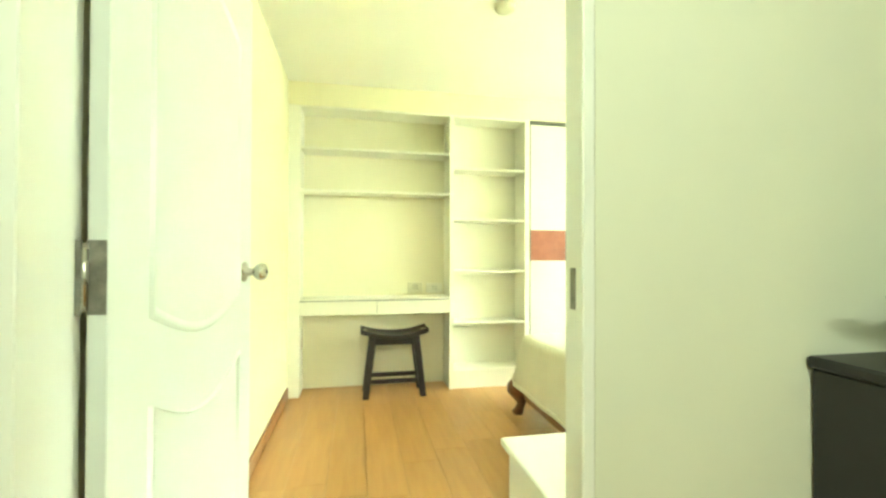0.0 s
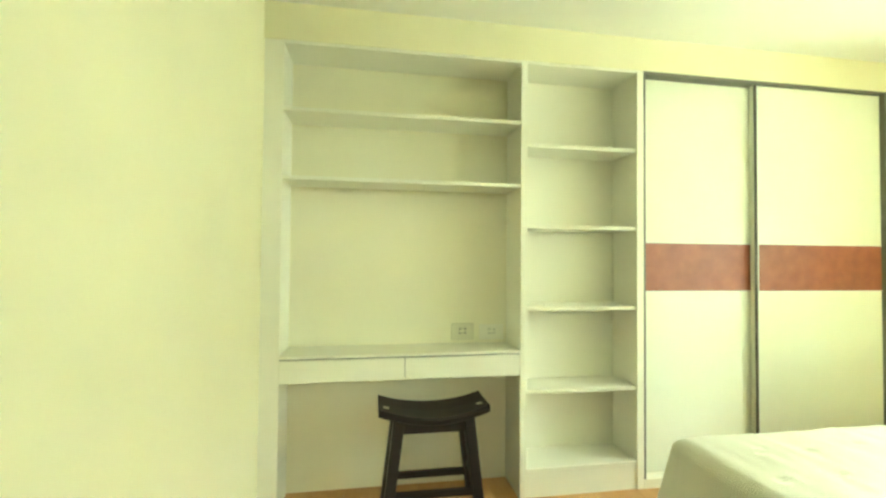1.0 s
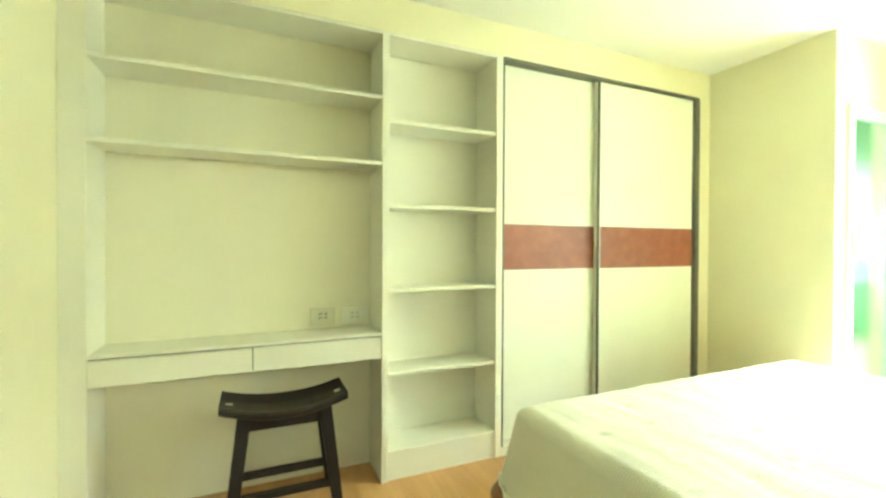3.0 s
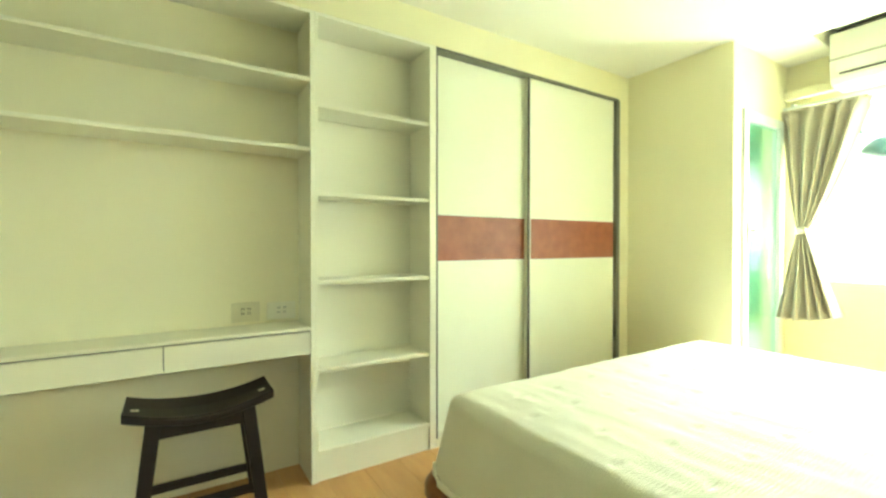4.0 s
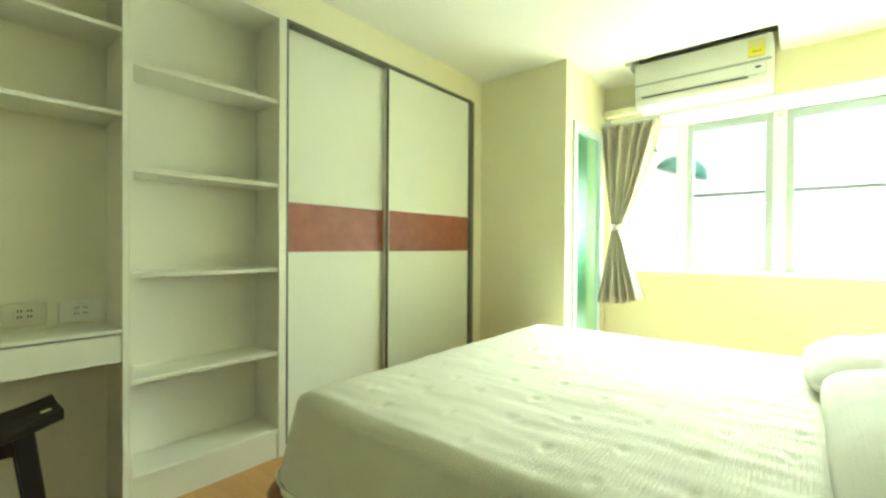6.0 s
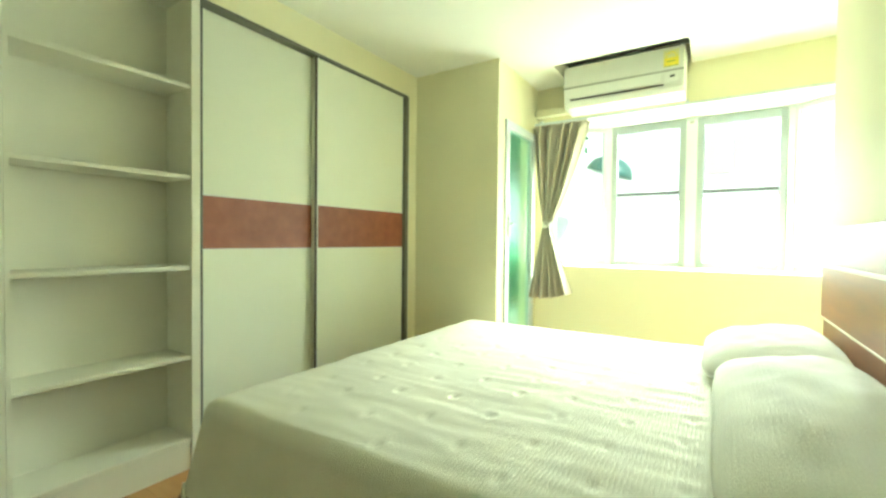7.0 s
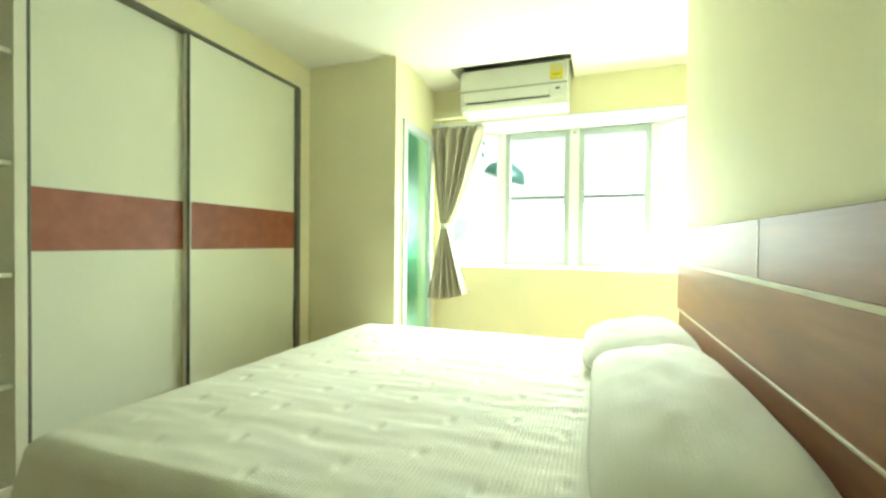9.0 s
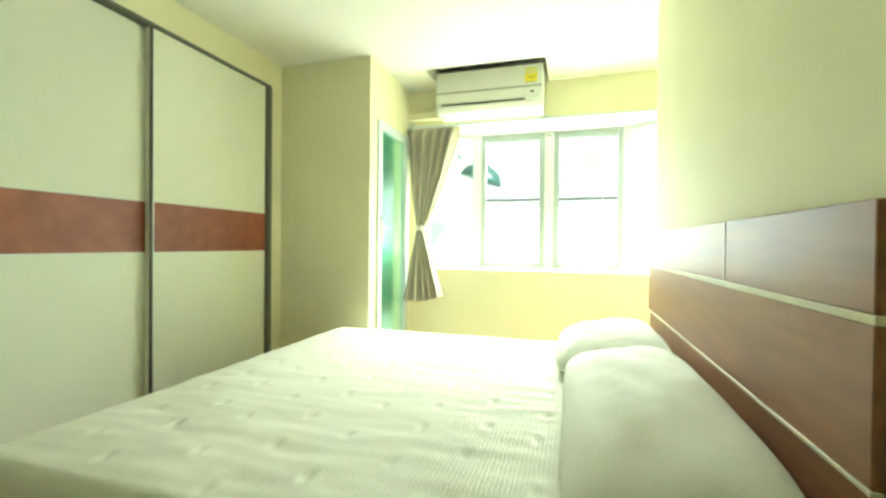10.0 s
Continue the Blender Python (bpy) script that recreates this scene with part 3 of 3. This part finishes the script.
def bedspread():
    """A ribbed quilted cover: soft rounded top, tuft dimples, plain hanging sides."""
    rim, hang, w, ln = 0.055, 0.325, BX1 - BX0, BY1 - BY0
    quarter = rim * math.pi / 2
    rnd = random.Random(11)
    tufts = {}
    for i in range(10):
        for j in range(11):
            tx, ty = 0.10 + 0.2 * i + (0.1 if j % 2 else 0) + rnd.uniform(-0.02, 0.02), 0.10 + 0.175 * j + rnd.uniform(-0.02, 0.02)
            tufts.setdefault((int(tx * 5), int(ty * 5)), []).append((tx, ty))

    def place(u, v):
        a, b = -hang + (w + 2 * hang) * u, (ln + hang) * v
        fx, fy = min(max(a, rim), w - rim), min(b, ln - rim)
        ox, oy = a - fx, b - fy
        far = max(abs(ox), abs(oy))
        x, y, z = BX0 + fx, BY0 + fy, BZ
        crown = max(0.0, 1 - abs(2 * fx / w - 1) ** 4) * max(0.0, 1 - abs(2 * fy / ln - 1) ** 6)
        z += 0.016 * crown
        z += 0.007 * noise.noise((x * 2.2, y * 2.6, 0)) + 0.0035 * noise.noise((x * 10.0, y * 2.6, 4)) + 0.003 * noise.noise((x * 22.0, y * 6, 9))
        if far > 0:
            d = Vector((ox, oy, 0)).normalized()
            if far < quarter:
                out, down = rim * math.sin(far / rim), rim * (1 - math.cos(far / rim))
            else:
                rest = (far - quarter) * (1 - 0.16 * (min(abs(ox), abs(oy)) / far) ** 3)
                along = x + y * 1.3
                out, down = rim + 0.17 * rest + 0.012 * (rest / hang) * noise.noise((along * 3.5, 3, 1)), rim + rest * 0.99
            out *= (1 / max(abs(d.x), abs(d.y))) ** 0.6
            x, y, z = x + d.x * out, y + d.y * out, z - down
        else:
            for ka in (-1, 0, 1):
                for kb in (-1, 0, 1):
                    for tx, ty in tufts.get((int(a * 5) + ka, int(b * 5) + kb), ()):
                        e = ((a - tx) / 0.022) ** 2 + ((b - ty) / 0.012) ** 2
                        if e < 9:
                            z -= 0.0060 * math.exp(-e) - 0.0010 * math.exp(-((e ** 0.5 - 1.8) / 0.5) ** 2)
        return Vector((x, y, z))

    cover = solid("bedspread", sheet(230, 200, place, 0.005), M_BED, "cream ribbed quilted bedspread smoothed over the bed", "bedspread", smooth=True)

    def edge(fn):
        bm = sheet(120, 2, fn, 0.008)
        for v in bm.verts:
            side = Vector((v.co.x - (BX0 + BX1) / 2, 0, 0)) if v.co.x < BX0 or v.co.x > BX1 else Vector((0, 1, 0))
            v.co += side.normalized() * 0.003
        return bm

    part("hem", edge(lambda a, b: place(0.009 * b, a)), M_BED, cover, "", True)
    part("hem", edge(lambda a, b: place(1 - 0.009 * b, a)), M_BED, cover, "", True)
    part("hem", edge(lambda a, b: place(a, 1 - 0.011 * b)), M_BED, cover, "", True)
    return cover


def pillow(x0, x1, y0, y1, z, fat, tilt, label, seed):
    nx, ny = 64, 40
    cx, cy = (x0 + x1) / 2, (y0 + y1) / 2

    def shell(sign):
        def place(u, v):
            a, b = 2 * u - 1, 2 * v - 1
            k = max(0.0, 1 - abs(a) ** 2.2) ** 0.7 * max(0.0, 1 - abs(b) ** 2.6) ** 0.5
            pinch = 1 - 0.05 * (1 - abs(b)) * abs(a) - 0.03 * (1 - abs(a)) * abs(b)
            zz = sign * fat * k * (1 + 0.13 * noise.noise((a * 2.2 + seed, b * 2.2, sign)))
            if sign > 0:
                zz += k * (0.007 * noise.noise((a * 4 + seed, b * 3, 2)) + 0.0035 * noise.noise((a * 9 + seed, b * 4 + a * 4, 5)))
            corner = 1 - 0.13 * (abs(a) * abs(b)) ** 4
            return Vector((a * (x1 - x0) / 2 * pinch * corner, b * (y1 - y0) / 2 * pinch * corner, zz))
        return place

    bm = sheet(nx, ny, shell(1))
    other = sheet(nx, ny, shell(-1))
    me = bpy.data.meshes.new("half")
    other.to_mesh(me)
    other.free()
    bm.from_mesh(me)
    bpy.data.meshes.remove(me)
    bmesh.ops.remove_doubles(bm, verts=bm.verts, dist=0.0005)
    bm.transform(Matrix.Translation((cx, cy, z)) @ Matrix.Rotation(radians(tilt), 4, "X"))
    return solid("pillow", bm, M_PILLOW, label, "pillow", "", "pillows on the bed", True)


bed()
bedspread()
pillow(0.40, 1.66, -2.525, -2.09, BZ + 0.09, 0.115, -9, "plump white cotton pillow against the headboard", 3)
pillow(1.44, 2.24, -2.525, -2.05, BZ + 0.09, 0.105, -9, "plump white cotton pillow near the window end", 9)


def bedside_table():
    t = thing("bedside_table", (0.0, -2.3, 0), "low white bedside table beside the bed", "bedside table")
    part("top", box(-0.27, 0.20, -2.545, -2.07, 0.475, 0.50, 0.004), M_TRIM, t)
    part("body", box(-0.25, 0.18, -2.54, -2.10, 0.06, 0.475, 0.003), M_TRIM, t)
    part("drawer", box(-0.24, 0.17, -2.10, -2.085, 0.29, 0.465, 0.003), M_TRIM, t)
    part("drawer", box(-0.24, 0.17, -2.10, -2.085, 0.09, 0.275, 0.003), M_TRIM, t)
    part("plinth", box(-0.23, 0.16, -2.53, -2.12, 0.0, 0.06), M_TRIM, t)


bedside_table()


# ---- window alcove ----
def air_conditioner():
    a = thing("air_conditioner", (3.1, -1.47, 2.19), "white wall-mounted air conditioner above the window", "air conditioner")
    x, y0, y1 = 2.985, -1.893, -1.053
    bm = bmesh.new()
    prof = ((3.249, 2.488), (x + 0.03, 2.488), (x + 0.006, 2.474), (x + 0.002, 2.30), (x + 0.018, 2.205), (x + 0.042, 2.170), (x + 0.07, 2.162), (3.249, 2.162))
    ends = [[bm.verts.new((px, y, pz)) for px, pz in prof] for y in (y0, y1)]
    for i in range(len(prof)):
        j = (i + 1) % len(prof)
        bm.faces.new((ends[0][i], ends[0][j], ends[1][j], ends[1][i]))
    bm.faces.new(ends[0])
    bm.faces.new(ends[1])
    bmesh.ops.bevel(bm, geom=bm.edges[:], offset=0.004, segments=2, profile=0.5, affect="EDGES")
    part("body", bm, M_AC, a)
    f = part("front_panel", box(x - 0.008, x + 0.006, y0 + 0.004, y1 - 0.004, 2.324, 2.478, 0.004, 2), M_AC, a)
    part("top_grille", box(x + 0.012, 3.22, y0 + 0.03, y1 - 0.03, 2.487, 2.497), M_DARK, a, "dark air intake grille")
    part("seam", box(x - 0.003, x + 0.008, y0 + 0.004, y1 - 0.004, 2.311, 2.323), M_GREYP, a, "grey seam strip")
    part("flap", box(x + 0.001, x + 0.03, y0 + 0.14, y1 - 0.03, 2.236, 2.305, 0.004), M_AC, a)
    part("outlet_slot", box(x + 0.008, x + 0.04, y0 + 0.13, y1 - 0.05, 2.221, 2.230), M_DARK, a, "dark air outlet slot")
    dsp = part("display", box(x - 0.003, x + 0.02, y0 + 0.03, y0 + 0.125, 2.232, 2.305, 0.003), M_AC, a)
    part("display_window", box(x - 0.005, x - 0.002, y0 + 0.06, y0 + 0.09, 2.268, 2.282), M_DARK, dsp)
    st = part("energy_sticker", box(x - 0.0095, x - 0.007, y0 + 0.035, y0 + 0.132, 2.338, 2.455), M_STICKER, f, "pale energy rating sticker with a yellow lower half")
    part("sticker_field", box(x - 0.0103, x - 0.0094, y0 + 0.037, y0 + 0.130, 2.348, 2.402), M_YELLOW, st, "yellow printed field")
    for k in range(7):
        a = math.pi * (k + 0.5) / 7
        cy, cz = y0 + 0.083 + 0.032 * math.cos(a), 2.406 + 0.032 * math.sin(a)
        part("dial_mark", box(x - 0.0103, x - 0.0094, cy - 0.005, cy + 0.005, cz - 0.005, cz + 0.005), M_YELLOW, st)
    part("sticker_bar", box(x - 0.0103, x - 0.0094, y0 + 0.040, y0 + 0.127, 2.340, 2.346), M_GREEN, st)
    part("sticker_bar", box(x - 0.0110, x - 0.0102, y0 + 0.058, y0 + 0.108, 2.372, 2.380), M_GREEN, st)
    p = thing("pipe_cover", (3.22, -0.9, 2.19), "cream plastic pipe cover along the wall", "pipe cover")
    part("trunking", box(3.185, 3.248, -1.06, -0.745, 2.185, 2.245, 0.008, 2), M_WALL, p)


def curtain():
    c = thing("curtain", (3.2, -0.92, 0.62), "beige lined curtain tied back beside the window", "curtain")
    tie_z, top_z = 1.25, 2.10

    def place(u, v):
        if v > 0.5:
            h = (v - 0.5) / 0.5
            z = tie_z + (top_z - tie_z) * h
            s = h ** 0.9
            left, right = -0.838 + 0.098 * s ** 0.8, -0.888 - 0.325 * s ** 0.85
        else:
            h = 1 - v / 0.5
            left, right = -0.836 + 0.088 * h, -0.888 - 0.222 * h
            z = tie_z - (0.62 - 0.11 * max(0, u - 0.45) ** 1.2) * h
            s = h
        y = left + (right - left) * u
        amp = 0.006 + 0.044 * s * (0.35 if v > 0.955 else 1.0)
        phase = u * 5.2 * 2 * math.pi + 0.9 * math.sin(u * 9.0)
        x = 3.168 - (0.09 * (1 - 2 * v) if v < 0.5 else 0.0) + amp * math.sin(phase) + 0.006 * s * math.sin(u * 17 + v * 4)
        return Vector((x, y, z))

    cloth = sheet(120, 44, place)
    lining = sheet(120, 44, lambda u, v: place(u, v) + Vector((0.004, 0, 0)))
    me = bpy.data.meshes.new("lining")
    lining.to_mesh(me)
    lining.free()
    cloth.from_mesh(me)
    bpy.data.meshes.remove(me)
    part("cloth", cloth, M_CURT, c, "", True)
    part("tie_band", lathe(((0.026, -0.024), (0.031, -0.014), (0.031, 0.014), (0.026, 0.024)), (3.175, -0.859, 1.25), "Z", 20), M_TIE, c, "cream cloth tie band", True)
    part("heading", box(3.16, 3.172, -1.20, -0.742, 2.085, 2.105, 0.003), M_CURT, c, "flat curtain heading tape")
    r = thing("curtain_rail", (3.2, -1.85, 2.11), "slim white curtain rail under the lintel", "curtain rail")
    part("rail", box(3.175, 3.20, -2.95, -0.745, 2.112, 2.13, 0.003), M_FRAME, r)
    for y in (-0.80, -1.9, -2.88):
        part("bracket", box(3.185, 3.249, y - 0.012, y + 0.012, 2.131, 2.15, 0.002), M_FRAME, r)


air_conditioner()
curtain()
solid("ceiling_fitting", lathe(((0.055, 0.0), (0.055, -0.02), (0.048, -0.032), (0.02, -0.036), (0.001, -0.036)), (0.02, -1.29, CEIL), "Z", 24), M_SOCKET, "small round ivory ceiling fitting", "ceiling fitting", smooth=True)


# ---- hall ----
def hall_cabinet():
    c = thing("hall_cabinet", (0.8, -2.86, 0), "low black cabinet against the hall wall", "cabinet")
    part("body", box(0.305, 1.40, -3.0, -2.625, 0.06, 0.85, 0.004), M_BLACKCAB, c)
    part("top", box(0.29, 1.415, -3.02, -2.623, 0.852, 0.88, 0.006), M_BLACKCAB, c)
    part("door", box(0.32, 0.80, -3.015, -3.002, 0.08, 0.83, 0.003), M_BLACKCAB, c)
    part("door", box(0.806, 1.385, -3.015, -3.002, 0.08, 0.83, 0.003), M_BLACKCAB, c)
    part("plinth", box(0.36, 1.37, -2.98, -2.72, 0.0, 0.06), M_BLACKCAB, c)


def potted_plant(x, y, z):
    p = thing("potted_plant", (x, y, z), "small leafy green plant in a dark pot", "plant")
    part("pot", lathe(((0.05, 0.0), (0.065, 0.10), (0.068, 0.11), (0.058, 0.11), (0.055, 0.095), (0.001, 0.095)), (x, y, z), "Z", 20), M_BLACKCAB, p, "", True)
    rnd = random.Random(4)
    for i in range(34):
        a, el, ln = rnd.uniform(0, 6.28), rnd.uniform(0.3, 1.4), rnd.uniform(0.10, 0.22)
        d = Vector((math.cos(a) * math.cos(el), math.sin(a) * math.cos(el), math.sin(el)))
        base = Vector((x, y, z + 0.10))
        side = d.cross(Vector((0, 0, 1))).normalized()

        def blade(u, v):
            w = 0.036 * math.sin(math.pi * min(1, u * 0.95 + 0.05))
            return base + d * ln * (0.25 + u) + side * (w * (2 * v - 1)) - Vector((0, 0, 0.05 * u * u))

        part("leaf", sheet(5, 2, blade, 0.0008), M_LEAF, p, "", True)


hall_cabinet()
potted_plant(0.53, -2.82, 0.88)


# ---- outside ----
solid("ground", box(-80, 80, -80, 80, -3.1, -3.0), M_GROUND, "pale paved yard below the window", "ground", "structure")
solid("balcony_floor", box(2.57, 5.4, -0.62, 1.6, -0.14, -0.02), M_GROUND, "pale concrete balcony floor", "balcony", "structure")


def house_across():
    h = thing("house", (9.0, -4.0, -3.0), "pale rendered house across the narrow yard", "house")
    part("wall", box(6.75, 12.0, -12.0, 5.5, -3.0, 5.6), M_RENDER, h)
    part("roof", box(6.4, 12.4, -12.4, 5.9, 5.6, 5.9), M_GROUND, h)
    for z in (-1.3, 2.03):
        for y in (-9.0, -6.9, -4.9, -2.62, 2.2):
            w = part("window", box(6.70, 6.76, y, y + 0.72, z, z + 0.6), M_FRAME, h)
            part("pane", box(6.675, 6.698, y + 0.05, y + 0.335, z + 0.05, z + 0.55), M_HOUSEGLASS, w)
            part("pane", box(6.675, 6.698, y + 0.385, y + 0.67, z + 0.05, z + 0.55), M_HOUSEGLASS, w)


def outdoor_lamp():
    x, y, z = 6.1, -0.77, 2.085
    lean = Matrix.Translation((x, y, z)) @ Matrix.Rotation(radians(19), 4, "X")
    shade = lathe(((0.31, 0.0), (0.325, 0.012), (0.31, 0.07), (0.26, 0.16), (0.16, 0.22), (0.07, 0.245), (0.05, 0.27), (0.001, 0.275)), (0, 0, 0), "Z", 28)
    shade.transform(lean)
    o = thing("outdoor_lamp", (x, y, z), "dark green enamel lamp shade on a wall arm", "outdoor lamp")
    part("shade", shade, M_SHADE, o, "", True)
    part("arm", rod((x, y - 0.055, z + 0.23), (6.748, y, z + 0.42), 0.014), M_FRAME, o, "white enamelled arm", True)
    part("wall_plate", box(6.73, 6.748, y - 0.05, y + 0.05, z + 0.36, z + 0.48, 0.004), M_FRAME, o)


def foliage(rnd, centre, spread, count, size):
    """Many small bent leaves in an uneven cloud of clumps."""
    bm = bmesh.new()
    clumps = [Vector((rnd.gauss(0, 0.5) * spread[0], rnd.gauss(0, 0.5) * spread[1], rnd.uniform(-1, 1) * spread[2])) + Vector(centre) for _ in range(max(6, count // 60))]
    for _ in range(count):
        c = rnd.choice(clumps) + Vector((rnd.gauss(0, 0.13), rnd.gauss(0, 0.13), rnd.gauss(0, 0.12)))
        d = Vector((rnd.uniform(-1, 1), rnd.uniform(-1, 1), rnd.uniform(-0.8, 0.5))).normalized()
        q = d.orthogonal().normalized() * size * 0.35
        ln = d * size * rnd.uniform(0.7, 1.3)
        n = d.cross(q).normalized() * size * 0.1
        vs = [bm.verts.new(p) for p in (c, c + ln * 0.5 + q + n, c + ln, c + ln * 0.5 - q + n)]
        bm.faces.new((vs[0], vs[1], vs[2]))
        bm.faces.new((vs[0], vs[2], vs[3]))
    return bm


def tree():
    rnd = random.Random(5)
    x, y = 5.95, 0.85
    t = thing("tree", (x, y, -3.0), "slim green tree beside the balcony", "tree")
    trunk = rod((x, y, -3.0), (x, y + 0.1, 2.3), 0.09, 0.05, 10)
    for a, b in (((x, y + 0.08, 1.9), (x + 0.3, y - 0.3, 2.9)), ((x, y + 0.1, 2.2), (x - 0.3, y + 0.3, 3.1)), ((x, y + 0.1, 2.25), (x + 0.05, y, 3.5))):
        add_rod(trunk, a, b, 0.035, 0.012, 8)
    part("trunk", trunk, M_BARK, t, "", True)
    part("crown", foliage(rnd, (x, y - 0.15, 3.1), (0.75, 0.65, 0.72), 4200, 0.11), M_LEAF, t)


def planter(y):
    rnd = random.Random(8)
    x = 4.75
    p = thing("planter", (x, y, -0.02), "bushy green hedge in a pale balcony planter", "planter")
    part("trough", boxes((x - 0.2, x + 0.2, y - 0.28, y + 0.28, -0.02, 0.30), bevel=0.01), M_RENDER, p)
    part("shrub", foliage(rnd, (x, y, 0.62), (0.30, 0.34, 0.34), 2600, 0.09), M_LEAF, p)


house_across()
outdoor_lamp()
tree()
planter(0.13)

# ---- floor planks ----
FLOOR = bpy.data.objects["floor"]


def planks():
    rnd = random.Random(2)
    width, length, o = 0.192, 1.21, ORIGIN[FLOOR]
    shared = {}
    x = -1.268
    while x < 3.24:
        x1 = min(x + width, 3.248)
        y = -4.99 - rnd.uniform(0, length)
        while y < 0.6:
            y0, y1 = max(y, -4.99), min(y + length, 0.6)
            if x > 2.05:
                y0 = max(y0, -2.995)
            if x1 > 2.45:
                y1 = min(y1, -0.745)
            if y1 - y0 > 0.02:
                key = (round(x1 - x, 3), round(y1 - y0, 3))
                if key not in shared:
                    bm = box(-key[0] / 2 + 0.0003, key[0] / 2 - 0.0003, -key[1] / 2 + 0.0003, key[1] / 2 - 0.0003, -0.012, 0.0, 0.0008)
                    me = bpy.data.meshes.new("plank")
                    bm.to_mesh(me)
                    bm.free()
                    me.materials.append(M_FLOOR)
                    shared[key] = me
                ob = new("plank", shared[key])
                ob.parent = FLOOR
                ob.location = Vector(((x + x1) / 2, (y0 + y1) / 2, 0)) - o
            y += length
        x += width


planks()
